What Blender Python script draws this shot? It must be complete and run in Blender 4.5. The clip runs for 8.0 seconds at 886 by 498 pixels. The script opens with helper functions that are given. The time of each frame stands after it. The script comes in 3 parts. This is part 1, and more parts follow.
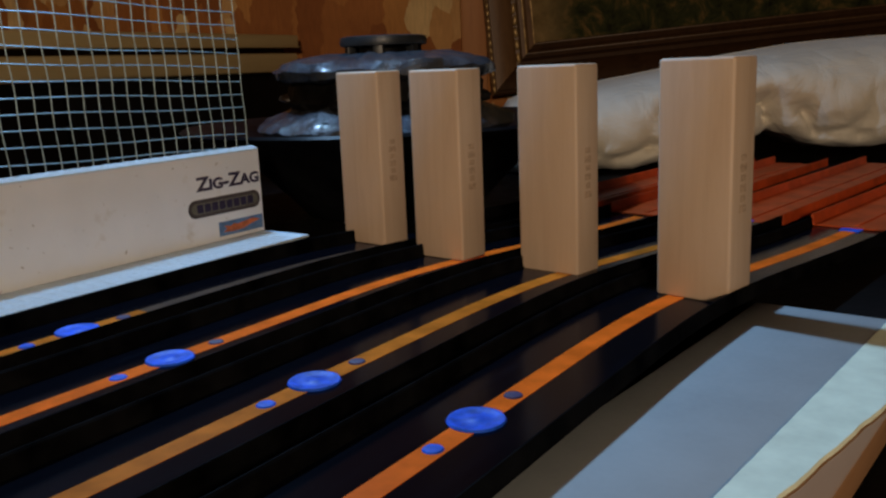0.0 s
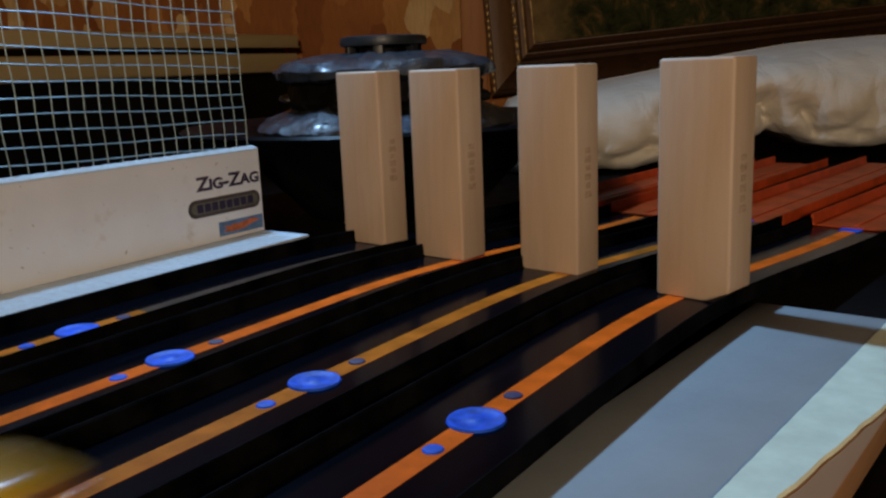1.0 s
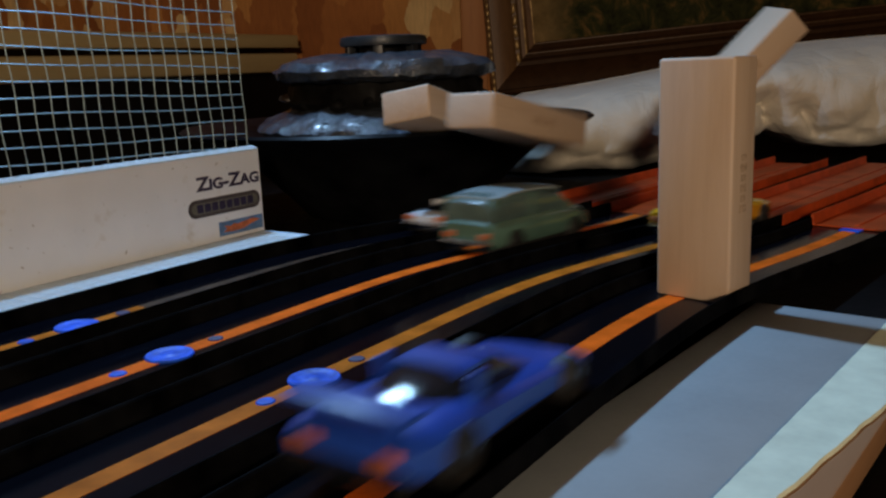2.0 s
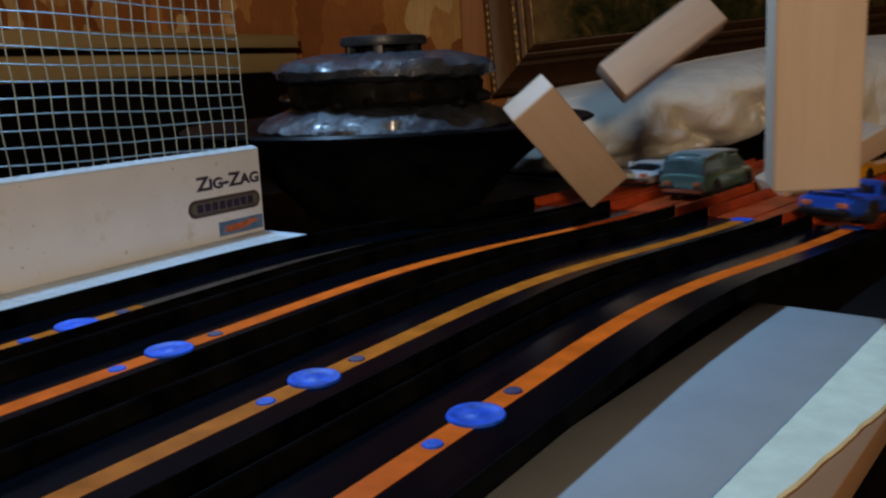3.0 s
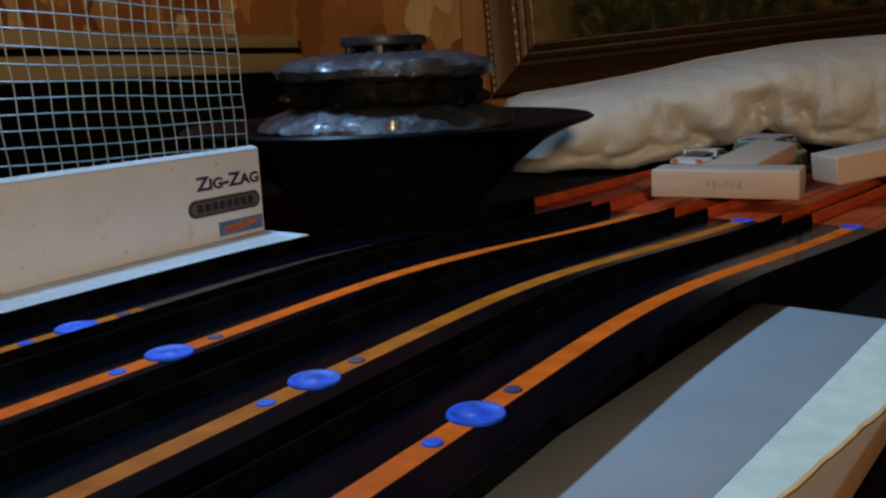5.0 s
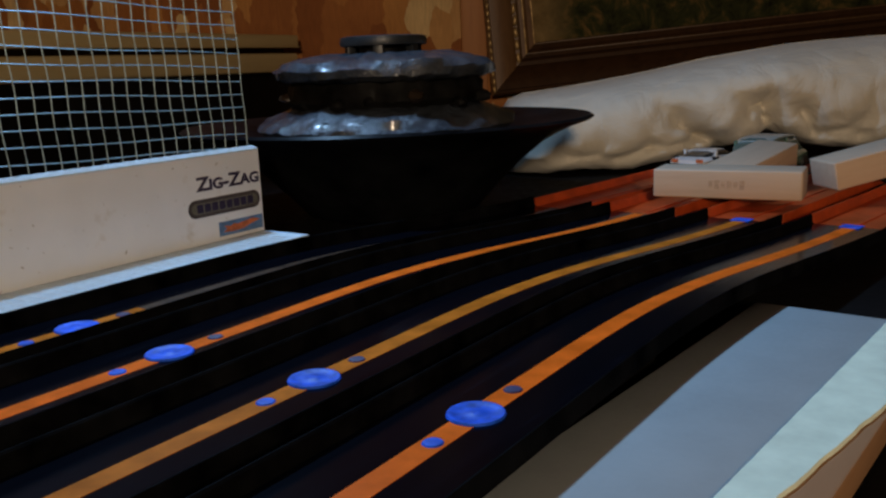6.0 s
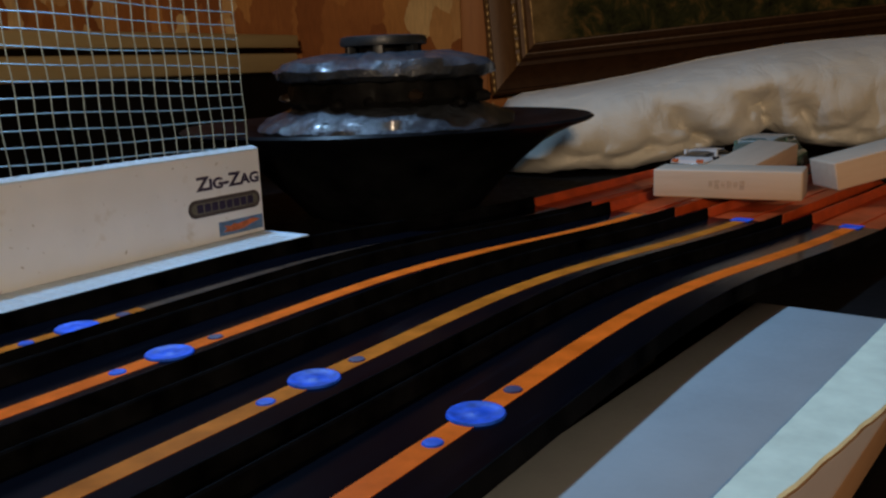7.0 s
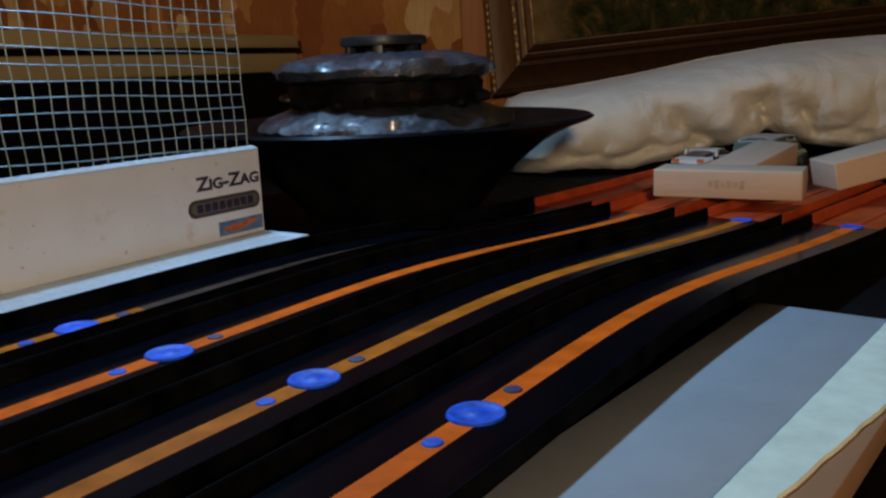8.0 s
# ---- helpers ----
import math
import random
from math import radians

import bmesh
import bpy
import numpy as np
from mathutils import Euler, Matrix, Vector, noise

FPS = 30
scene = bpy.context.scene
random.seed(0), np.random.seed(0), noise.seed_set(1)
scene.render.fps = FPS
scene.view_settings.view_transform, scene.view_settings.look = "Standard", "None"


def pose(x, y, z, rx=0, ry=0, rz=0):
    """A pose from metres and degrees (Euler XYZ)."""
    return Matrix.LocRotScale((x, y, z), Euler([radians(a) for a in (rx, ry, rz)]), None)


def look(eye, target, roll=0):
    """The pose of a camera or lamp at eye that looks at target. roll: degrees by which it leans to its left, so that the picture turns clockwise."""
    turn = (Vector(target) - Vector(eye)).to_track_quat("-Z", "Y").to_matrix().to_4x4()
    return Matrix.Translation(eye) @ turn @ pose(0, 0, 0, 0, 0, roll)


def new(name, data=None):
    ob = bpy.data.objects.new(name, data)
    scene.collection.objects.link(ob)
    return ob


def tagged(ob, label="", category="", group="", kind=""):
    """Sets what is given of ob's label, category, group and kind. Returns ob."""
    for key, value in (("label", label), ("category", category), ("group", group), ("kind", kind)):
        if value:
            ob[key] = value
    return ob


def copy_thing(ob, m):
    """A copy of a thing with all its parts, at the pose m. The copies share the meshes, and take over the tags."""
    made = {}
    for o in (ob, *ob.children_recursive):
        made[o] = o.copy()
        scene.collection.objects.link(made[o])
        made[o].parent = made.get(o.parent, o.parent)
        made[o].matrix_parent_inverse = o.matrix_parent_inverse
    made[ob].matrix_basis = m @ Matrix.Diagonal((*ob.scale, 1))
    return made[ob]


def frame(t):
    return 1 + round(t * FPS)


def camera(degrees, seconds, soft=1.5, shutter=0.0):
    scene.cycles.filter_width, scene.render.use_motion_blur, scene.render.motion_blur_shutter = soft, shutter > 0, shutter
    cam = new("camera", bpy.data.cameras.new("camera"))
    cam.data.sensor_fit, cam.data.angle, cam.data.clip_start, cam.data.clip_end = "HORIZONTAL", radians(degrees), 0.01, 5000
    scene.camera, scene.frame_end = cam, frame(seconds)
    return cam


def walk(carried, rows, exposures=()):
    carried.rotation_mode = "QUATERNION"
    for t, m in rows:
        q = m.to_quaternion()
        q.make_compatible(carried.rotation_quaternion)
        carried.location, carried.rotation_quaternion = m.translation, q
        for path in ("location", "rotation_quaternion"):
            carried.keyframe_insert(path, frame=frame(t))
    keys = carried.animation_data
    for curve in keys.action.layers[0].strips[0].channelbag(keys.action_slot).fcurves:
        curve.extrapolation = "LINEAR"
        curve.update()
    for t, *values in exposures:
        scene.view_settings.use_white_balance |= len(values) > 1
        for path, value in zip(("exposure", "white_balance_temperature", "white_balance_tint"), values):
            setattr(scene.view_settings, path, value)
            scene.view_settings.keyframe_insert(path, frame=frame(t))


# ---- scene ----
MM = 0.001
cam = camera(54.2, 8.0, soft=2.4, shutter=0.9)
EYE = (0.1668, -0.2853, 0.0749)
VIEW = look(EYE, (0.05621, -0.12397, 0.03329), roll=-2.35)
walk(cam, [(0.0, VIEW), (8.0, VIEW)], exposures=[(0.0, 0.0), (8.0, 0.0)])

# ---- light: a cool work lamp overhead, a warm room lamp low to one side ----
world = bpy.data.worlds.new("world")
scene.world = world
world.use_nodes = True
world.node_tree.nodes["Background"].inputs["Color"].default_value = (0.5, 0.6, 0.9, 1)
world.node_tree.nodes["Background"].inputs["Strength"].default_value = 0.0025


def area_lamp(name, eye, target, size, watts, colour):
    data = bpy.data.lights.new(name, "AREA")
    data.shape, data.size, data.energy, data.color = "DISK", size, watts, colour
    ob = new(name, data)
    ob.matrix_world = look(eye, target)
    return ob


area_lamp("cool_work_lamp", (-0.232, 0.03, 0.40), (0.15, -0.22, 0.13), 0.028, 2.75, (0.36, 0.63, 1.0))
area_lamp("warm_room_lamp", (0.72, -1.12, 0.335), (0, 0, 0.05), 0.12, 7.8, (1.0, 0.76, 0.53))

# ---- materials ----


class Nodes:
    """A small wrapper that adds nodes to a new material."""

    def __init__(self, name):
        self.mat = bpy.data.materials.new(name)
        self.mat.use_nodes = True
        self.tree = self.mat.node_tree
        self.bsdf = self.tree.nodes["Principled BSDF"]

    def add(self, kind, **sockets):
        node = self.tree.nodes.new(kind)
        for key, value in sockets.items():
            self.put(node, key.replace("_", " "), value)
        return node

    def put(self, node, key, value):
        if isinstance(value, bpy.types.NodeSocket):
            self.tree.links.new(value, node.inputs[key])
        else:
            node.inputs[key].default_value = value

    def coords(self, scale=(1, 1, 1), spin=(0, 0, 0), shift=True):
        pos = self.add("ShaderNodeTexCoord").outputs["Object"]
        m = self.add("ShaderNodeMapping", Vector=pos)
        m.inputs["Scale"].default_value = scale
        m.inputs["Rotation"].default_value = spin
        if shift:
            info = self.add("ShaderNodeObjectInfo")
            comb = self.add("ShaderNodeCombineXYZ", X=info.outputs["Random"], Y=info.outputs["Random"], Z=info.outputs["Random"])
            self.tree.links.new(comb.outputs[0], m.inputs["Location"])
        return m.outputs[0]

    def noise(self, vec, scale, detail=4, rough=0.6, distort=0.0):
        n = self.add("ShaderNodeTexNoise", Vector=vec, Scale=scale, Detail=detail, Roughness=rough, Distortion=distort)
        return n.outputs["Fac"]

    def ramp(self, fac, stops):
        r = self.add("ShaderNodeValToRGB", Fac=fac)
        el = r.color_ramp.elements
        while len(el) < len(stops):
            el.new(0.5)
        for e, (p, c) in zip(el, stops):
            e.position, e.color = p, (*c, 1)
        return r.outputs["Color"]

    def mix(self, fac, a, b, mode="MIX"):
        m = self.tree.nodes.new("ShaderNodeMix")
        m.data_type, m.blend_type = "RGBA", mode
        for k, v in ((0, fac), (6, a), (7, b)):
            if isinstance(v, bpy.types.NodeSocket):
                self.tree.links.new(v, m.inputs[k])
            else:
                m.inputs[k].default_value = v if k == 0 else (*v, 1)
        return m.outputs[2]

    def bump(self, height, strength, distance=0.001):
        b = self.add("ShaderNodeBump", Height=height, Strength=strength, Distance=distance)
        self.tree.links.new(b.outputs[0], self.bsdf.inputs["Normal"])

    def done(self, colour, rough=0.5, metal=0.0, **more):
        self.put(self.bsdf, "Base Color", colour if isinstance(colour, bpy.types.NodeSocket) else (*colour, 1))
        self.put(self.bsdf, "Roughness", rough)
        self.put(self.bsdf, "Metallic", metal)
        for k, v in more.items():
            self.put(self.bsdf, k.replace("_", " "), v)
        return self.mat


def plastic(name, colour, rough=0.35, wear=0.12, scale=120, **more):
    n = Nodes(name)
    v = n.coords()
    big, fine = n.noise(v, scale, 3), n.noise(v, scale * 14, 3)
    dark = tuple(c * (1 - wear * 1.6) for c in colour)
    light = tuple(min(1, c * (1 + wear) + wear * 0.02) for c in colour)
    col = n.ramp(big, [(0.3, dark), (0.7, light)])
    r = n.add("ShaderNodeMapRange", Value=fine)
    r.inputs["To Min"].default_value, r.inputs["To Max"].default_value = rough * 0.7, min(1, rough * 1.4)
    n.bump(fine, 0.08, 0.0004)
    return n.done(col, r.outputs[0], **more)


def wood(name, light, dark, grain=(260, 260, 22), rough=0.6, **more):
    n = Nodes(name)
    v = n.coords(grain)
    w = n.noise(v, 1.0, 6, 0.65, 0.6)
    soft = n.noise(n.coords((30, 30, 12)), 1.0, 2)
    col = n.ramp(w, [(0.3, dark), (0.62, light)])
    col = n.mix(soft, col, tuple(c * 0.86 for c in light), "MIX")
    n.bump(w, 0.25, 0.0003)
    return n.done(col, rough, **more)


M = {}
M["track_black"] = plastic("track_black", (0.0006, 0.0007, 0.0012), 0.6, 0.3, 60, Specular_IOR_Level=0.01)


def running_surface_material():
    """Smooth black plastic, scuffed lengthwise by wheels."""
    n = Nodes("track_floor")
    scuff = n.noise(n.coords((260, 14, 200)), 1.0, 5, 0.65)
    blotch = n.noise(n.coords(), 55, 4)
    col = n.ramp(scuff, [(0.42, (0.0016, 0.0021, 0.0042)), (0.60, (0.0020, 0.0027, 0.0055)), (0.78, (0.008, 0.010, 0.016))])
    col = n.mix(n.ramp(blotch, [(0.40, (0, 0, 0)), (0.66, (1, 1, 1))]), col, (0.0022, 0.0028, 0.005))
    r = n.add("ShaderNodeMapRange", Value=scuff)
    r.inputs["To Min"].default_value, r.inputs["To Max"].default_value = 0.12, 0.20
    n.bump(scuff, 0.1, 0.0002)
    return n.done(col, r.outputs[0], Specular_IOR_Level=0.08, Specular_Tint=(0.62, 0.82, 1.0, 1.0))


M["track_floor"] = running_surface_material()
M["stripe"] = plastic("stripe", (0.86, 0.15, 0.010), 0.42, 0.16, 90, Specular_IOR_Level=0.03)
M["stripe_dull"] = plastic("stripe_dull", (0.58, 0.16, 0.012), 0.42, 0.2, 90, Specular_IOR_Level=0.03)
M["pin"] = plastic("pin", (0.010, 0.10, 0.75), 0.5, 0.3, 220, Specular_IOR_Level=0.3)
M["pin_dark"] = plastic("pin_dark", (0.035, 0.02, 0.09), 0.5, 0.3, 200)
M["stripe_brown"] = plastic("stripe_brown", (0.06, 0.03, 0.014), 0.4, 0.4, 150, Specular_IOR_Level=0.15)
M["orange"] = plastic("orange", (0.52, 0.066, 0.011), 0.42, 0.2, 60, Specular_IOR_Level=0.2)
M["block"] = wood("block", (0.60, 0.44, 0.31), (0.50, 0.345, 0.235))
M["ink"] = plastic("ink", (0.47, 0.325, 0.215), 0.7, 0.2, 900)


def board_material():
    """Cream foam board with small dark specks and faint smudges."""
    n = Nodes("white_board")
    v = n.coords(shift=False)
    col = n.ramp(n.noise(v, 22, 4), [(0.3, (0.77, 0.78, 0.79)), (0.7, (0.86, 0.87, 0.88))])
    specks = n.ramp(n.noise(v, 330, 2, 0.5), [(0.70, (1, 1, 1)), (0.76, (0.45, 0.38, 0.3))])
    smudge = n.ramp(n.noise(v, 75, 3, 0.6), [(0.62, (1, 1, 1)), (0.78, (0.80, 0.75, 0.68))])
    col = n.mix(1.0, n.mix(1.0, col, specks, "MULTIPLY"), smudge, "MULTIPLY")
    n.bump(n.noise(v, 600, 3), 0.1, 0.0003)
    return n.done(col, 0.6)


M["white_board"] = board_material()
M["foam_edge"] = plastic("foam_edge", (0.62, 0.72, 0.78), 0.7, 0.06, 500)
M["paper"] = plastic("paper", (0.33, 0.36, 0.37), 0.7, 0.05, 40)
M["tape"] = plastic("tape", (0.82, 0.90, 0.72), 0.5, 0.07, 120)
M["panel_wood"] = wood("panel_wood", (0.40, 0.21, 0.10), (0.24, 0.11, 0.045), (40, 12, 200))
M["letters"] = plastic("letters", (0.025, 0.015, 0.05), 0.6, 0.2, 300)
M["badge_ring"] = plastic("badge_ring", (0.07, 0.055, 0.05), 0.5, 0.2, 300)
M["badge_fill"] = plastic("badge_fill", (0.16, 0.15, 0.11), 0.5, 0.2, 300)
M["sticker_blue"] = plastic("sticker_blue", (0.12, 0.22, 0.40), 0.4, 0.2, 200)
M["sticker_flame"] = plastic("sticker_flame", (0.60, 0.16, 0.05), 0.4, 0.3, 300)
M["wire"] = plastic("wire", (0.25, 0.34, 0.36), 0.45, 0.2, 300, Metallic=0.3)
M["table"] = plastic("table", (0.003, 0.0025, 0.0025), 0.7, 0.3, 12, Specular_IOR_Level=0.08)
M["bowl"] = plastic("bowl", (0.003, 0.0035, 0.0045), 0.3, 0.3, 30, Specular_IOR_Level=0.05)
M["rail"] = wood("rail", (0.60, 0.46, 0.23), (0.46, 0.34, 0.16), (6, 120, 120))
M["trim_wood"] = wood("trim_wood", (0.46, 0.19, 0.06), (0.33, 0.12, 0.034), (140, 140, 10))
M["room"] = plastic("room", (0.22, 0.15, 0.09), 0.8, 0.2, 3)
M["tyre"] = plastic("tyre", (0.012, 0.012, 0.012), 0.6, 0.2, 300)
M["chrome"] = plastic("chrome", (0.6, 0.62, 0.65), 0.15, 0.05, 300, Metallic=1.0)
M["car_glass"] = plastic("car_glass", (0.012, 0.014, 0.018), 0.08, 0.1, 200)
M["headlight"] = plastic("headlight", (0.75, 0.76, 0.74), 0.2, 0.05, 300)
M["yellow_paint"] = plastic("yellow_paint", (0.80, 0.36, 0.012), 0.18, 0.06, 60, Coat_Weight=0.8)
M["green_paint"] = plastic("green_paint", (0.10, 0.185, 0.145), 0.22, 0.08, 60, Coat_Weight=0.8)
M["white_paint"] = plastic("white_paint", (0.72, 0.74, 0.76), 0.22, 0.05, 60, Coat_Weight=0.8)
M["blue_paint"] = plastic("blue_paint", (0.014, 0.065, 0.42), 0.35, 0.1, 60, Coat_Weight=0.3)
M["silver_paint"] = plastic("silver_paint", (0.30, 0.36, 0.36), 0.3, 0.08, 60, Coat_Weight=0.5)
M["pale_glass"] = plastic("pale_glass", (0.10, 0.155, 0.145), 0.18, 0.15, 120, Coat_Weight=0.6)
M["black_paint"] = plastic("black_paint", (0.010, 0.011, 0.014), 0.2, 0.1, 60, Coat_Weight=0.8)


def osb_material():
    """Pressed-chip board: long flakes of wood in mixed browns."""
    n = Nodes("chip_board")
    v = n.coords((1, 1, 1), shift=False)
    warp = n.add("ShaderNodeTexNoise", Vector=v, Scale=30.0, Detail=2.0)
    vv = n.add("ShaderNodeMapping", Vector=n.mix(0.026, v, warp.outputs["Color"], "ADD"))
    vv.inputs["Scale"].default_value = (38, 1, 17)
    cells = n.add("ShaderNodeTexVoronoi", Vector=vv.outputs[0], Scale=1.0)
    tone = n.add("ShaderNodeSeparateColor", Color=cells.outputs["Color"]).outputs[0]
    col = n.ramp(tone, [(0.0, (0.30, 0.095, 0.024)), (0.4, (0.46, 0.17, 0.045)), (0.78, (0.60, 0.27, 0.075)), (0.93, (0.85, 0.58, 0.27))])
    grain = n.noise(n.coords((400, 1, 60), shift=False), 1.0, 4)
    patch = n.ramp(n.noise(v, 11, 3), [(0.35, (0.62, 0.56, 0.5)), (0.65, (1, 1, 1))])
    col = n.mix(0.6, col, patch, "MULTIPLY")
    col = n.mix(0.35, col, n.ramp(grain, [(0.3, (0.3, 0.3, 0.3)), (0.7, (1, 1, 1))]), "MULTIPLY")
    n.bump(cells.outputs["Distance"], 0.2, 0.001)
    return n.done(col, 0.7, Specular_IOR_Level=0.2)


def cloth_material():
    n = Nodes("cloth")
    v = n.coords()
    big = n.noise(v, 14, 4)
    weave = n.noise(n.coords((900, 900, 900)), 1.0, 2)
    col = n.ramp(big, [(0.25, (0.62, 0.56, 0.45)), (0.75, (0.78, 0.74, 0.64))])
    n.bump(n.noise(v, 26, 5, 0.55, 0.8), 0.8, 0.006)
    return n.done(col, 0.85, Sheen_Weight=0.2)


def rock_material():
    """Dark blue-grey slate, wet and full of small glinting facets."""
    n = Nodes("glazed_stone")
    v = n.coords()
    a = n.noise(v, 45, 6, 0.65, 0.5)
    col = n.ramp(a, [(0.3, (0.012, 0.014, 0.018)), (0.55, (0.045, 0.052, 0.064)), (0.8, (0.075, 0.07, 0.065))])
    facets = n.add("ShaderNodeTexVoronoi", Vector=v, Scale=260.0)
    tilt = n.mix(0.45, n.mix(0.35, n.ramp(n.noise(v, 90, 6, 0.6, 0.4), [(0, (0, 0, 0)), (1, (1, 1, 1))]), facets.outputs["Color"]), n.ramp(n.noise(v, 420, 3), [(0, (0, 0, 0)), (1, (1, 1, 1))]))
    n.bump(tilt, 0.8, 0.0035)
    return n.done(col, 0.24, Coat_Weight=0.35, Coat_Roughness=0.08)


def painting_material():
    """A dim landscape: brown sky, mottled dark greens below."""
    n = Nodes("painting")
    v = n.coords(shift=False)
    z = n.add("ShaderNodeSeparateXYZ", Vector=v)
    blot = n.noise(v, 38, 6, 0.7, 0.6)
    green = n.ramp(blot, [(0.35, (0.006, 0.006, 0.003)), (0.52, (0.034, 0.036, 0.012)), (0.70, (0.18, 0.10, 0.035))])
    sand = n.ramp(n.noise(v, 60, 5), [(0.3, (0.13, 0.085, 0.032)), (0.7, (0.27, 0.18, 0.08))])
    side = n.add("ShaderNodeMapRange", Value=z.outputs["X"])
    side.inputs["From Min"].default_value, side.inputs["From Max"].default_value = 0.06, 0.10
    col = n.mix(side.outputs[0], sand, green)
    n.bump(blot, 0.3, 0.001)
    return n.done(col, 0.8, Specular_IOR_Level=0.1)


M["chip_board"], M["cloth"], M["stone"], M["painting"] = osb_material(), cloth_material(), rock_material(), painting_material()
# one gilt: left stile painted lighter as if lit, rails and their lines shaded
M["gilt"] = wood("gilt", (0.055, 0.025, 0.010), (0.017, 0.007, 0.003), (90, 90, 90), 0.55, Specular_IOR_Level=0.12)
M["gilt_stile_lit"] = wood("gilt_stile_lit", (0.17, 0.085, 0.034), (0.05, 0.022, 0.009), (150, 150, 30), 0.5)
M["gilt_shaded"] = plastic("gilt_shaded", (0.10, 0.05, 0.018), 0.45, 0.3, 200)
# near-black stone: the shade of the fountain's gaps is put into this colour
M["stone_gap_shade"] = plastic("stone_gap_shade", (0.003, 0.0025, 0.002), 0.45, 0.4, 60, Specular_IOR_Level=0.06)
M["stone_brown"] = plastic("stone_brown", (0.022, 0.012, 0.006), 0.3, 0.4, 80)
M["knob"] = plastic("knob", (0.016, 0.019, 0.022), 0.4, 0.3, 60)
M["gilt_bead"] = plastic("gilt_bead", (0.42, 0.27, 0.11), 0.4, 0.35, 200, Metallic=0.5)

# ---- mesh helpers; all lengths below are in millimetres ----


def mesh_of(name, bm, material, smooth=0.0):
    bmesh.ops.scale(bm, vec=(MM, MM, MM), verts=bm.verts)
    bmesh.ops.recalc_face_normals(bm, faces=bm.faces)
    me = bpy.data.meshes.new(name)
    bm.to_mesh(me)
    bm.free()
    for m in material if isinstance(material, (list, tuple)) else [material]:
        me.materials.append(m)
    if smooth:
        me.shade_smooth()
        me.set_sharp_from_angle(angle=radians(smooth))
    return me


def part(name, bm, material, parent=None, label="", smooth=40.0, at=None):
    """Links a bmesh as one mesh object, under its thing if one is given."""
    ob = new(name, mesh_of(name, bm, material, smooth))
    if parent:
        ob.parent = parent
    if at is not None:
        ob.matrix_basis = at
    if label:
        tagged(ob, label)
    return ob


def at_mm(x, y, z, rx=0, ry=0, rz=0):
    return pose(x * MM, y * MM, z * MM, rx, ry, rz)


def box(bm, x0, x1, y0, y1, z0, z1, bevel=0.0, segments=2):
    made = bmesh.ops.create_cube(bm, size=1)["verts"]
    for v in made:
        v.co = Vector(((x0 + x1) / 2 + v.co.x * (x1 - x0), (y0 + y1) / 2 + v.co.y * (y1 - y0), (z0 + z1) / 2 + v.co.z * (z1 - z0)))
    if bevel:
        edges = list({e for v in made for e in v.link_edges})
        bmesh.ops.bevel(bm, geom=edges, offset=bevel, segments=segments, profile=0.5, affect="EDGES")
    return bm


def boxed(x0, x1, y0, y1, z0, z1, bevel=0.0, segments=2):
    return box(bmesh.new(), x0, x1, y0, y1, z0, z1, bevel, segments)


def loft(bm, rings, close=True, caps=True):
    """Joins rings of points, each a list of the same length."""
    rows = [[bm.verts.new(p) for p in ring] for ring in rings]
    n = len(rows[0])
    for a, b in zip(rows, rows[1:]):
        for i in range(n if close else n - 1):
            bm.faces.new((a[i], a[(i + 1) % n], b[(i + 1) % n], b[i]))
    if caps:
        bm.faces.new(rows[0][::-1])
        bm.faces.new(rows[-1])
    return bm


def turned(profile, n=64, wobble=None):
    """A body of revolution about z from (radius, height) pairs."""
    bm = bmesh.new()
    rings = []
    for k, (r, z) in enumerate(profile):
        ring = []
        for i in range(n):
            a = 2 * math.pi * i / n
            dr, dz = wobble(k, a, r, z) if wobble else (0, 0)
            ring.append(((r + dr) * math.cos(a), (r + dr) * math.sin(a), z + dz))
        rings.append(ring)
    return loft(bm, rings)


def disc(r, z0, z1, n=32, round_off=0.3):
    return turned([(r - round_off, z0), (r, z0 + round_off), (r, z1 - round_off), (r - round_off, z1)], n)


def thing(name, label, category, m=None, group="", kind=""):
    ob = new(name)
    ob.empty_display_size = 0.02
    if m is not None:
        ob.matrix_basis = m
    return tagged(ob, label, category, group, kind)


# ---- the room ----
BACK = pose(EYE[0], EYE[1], 0, 0, 0, 34.43)


def back(u, v, z, rx=0, ry=0, rz=0):
    """A pose in the frame that looks along the room: u sideways, v forward, z up."""
    return BACK @ at_mm(u, v, z, rx, ry, rz)


def room():
    def slab(name, x0, x1, y0, y1, z0, z1, mat, label):
        ob = part(name, boxed(x0, x1, y0, y1, z0, z1), M[mat], smooth=0, at=BACK)
        tagged(ob, label, "wall" if "wall" in name else name, kind="structure")
    slab("wall_north", -2400, 2400, 1000, 1060, -760, 1700, "chip_board", "brown pressed-chip board wall behind the table")
    slab("wall_south", -2400, 2400, -2460, -2400, -760, 1700, "room", "plain brown wall behind the camera")
    slab("wall_west", -2460, -2400, -2400, 1060, -760, 1700, "room", "plain brown side wall of the room")
    slab("wall_east", 2400, 2460, -2400, 1060, -760, 1700, "room", "plain brown side wall of the room")
    slab("floor", -2460, 2460, -2460, 1060, -800, -760, "table", "dark bare floor under the table")
    slab("ceiling", -2460, 2460, -2460, 1060, 1700, 1740, "room", "plain brown ceiling of the room")


room()


def wall_trim():
    ob = part("trim", boxed(30, 58, 986, 999, -14, 700, 2), M["trim_wood"], smooth=30, at=BACK)
    tagged(ob, "orange-brown wooden upright batten on the wall", "trim", kind="structure")


wall_trim()


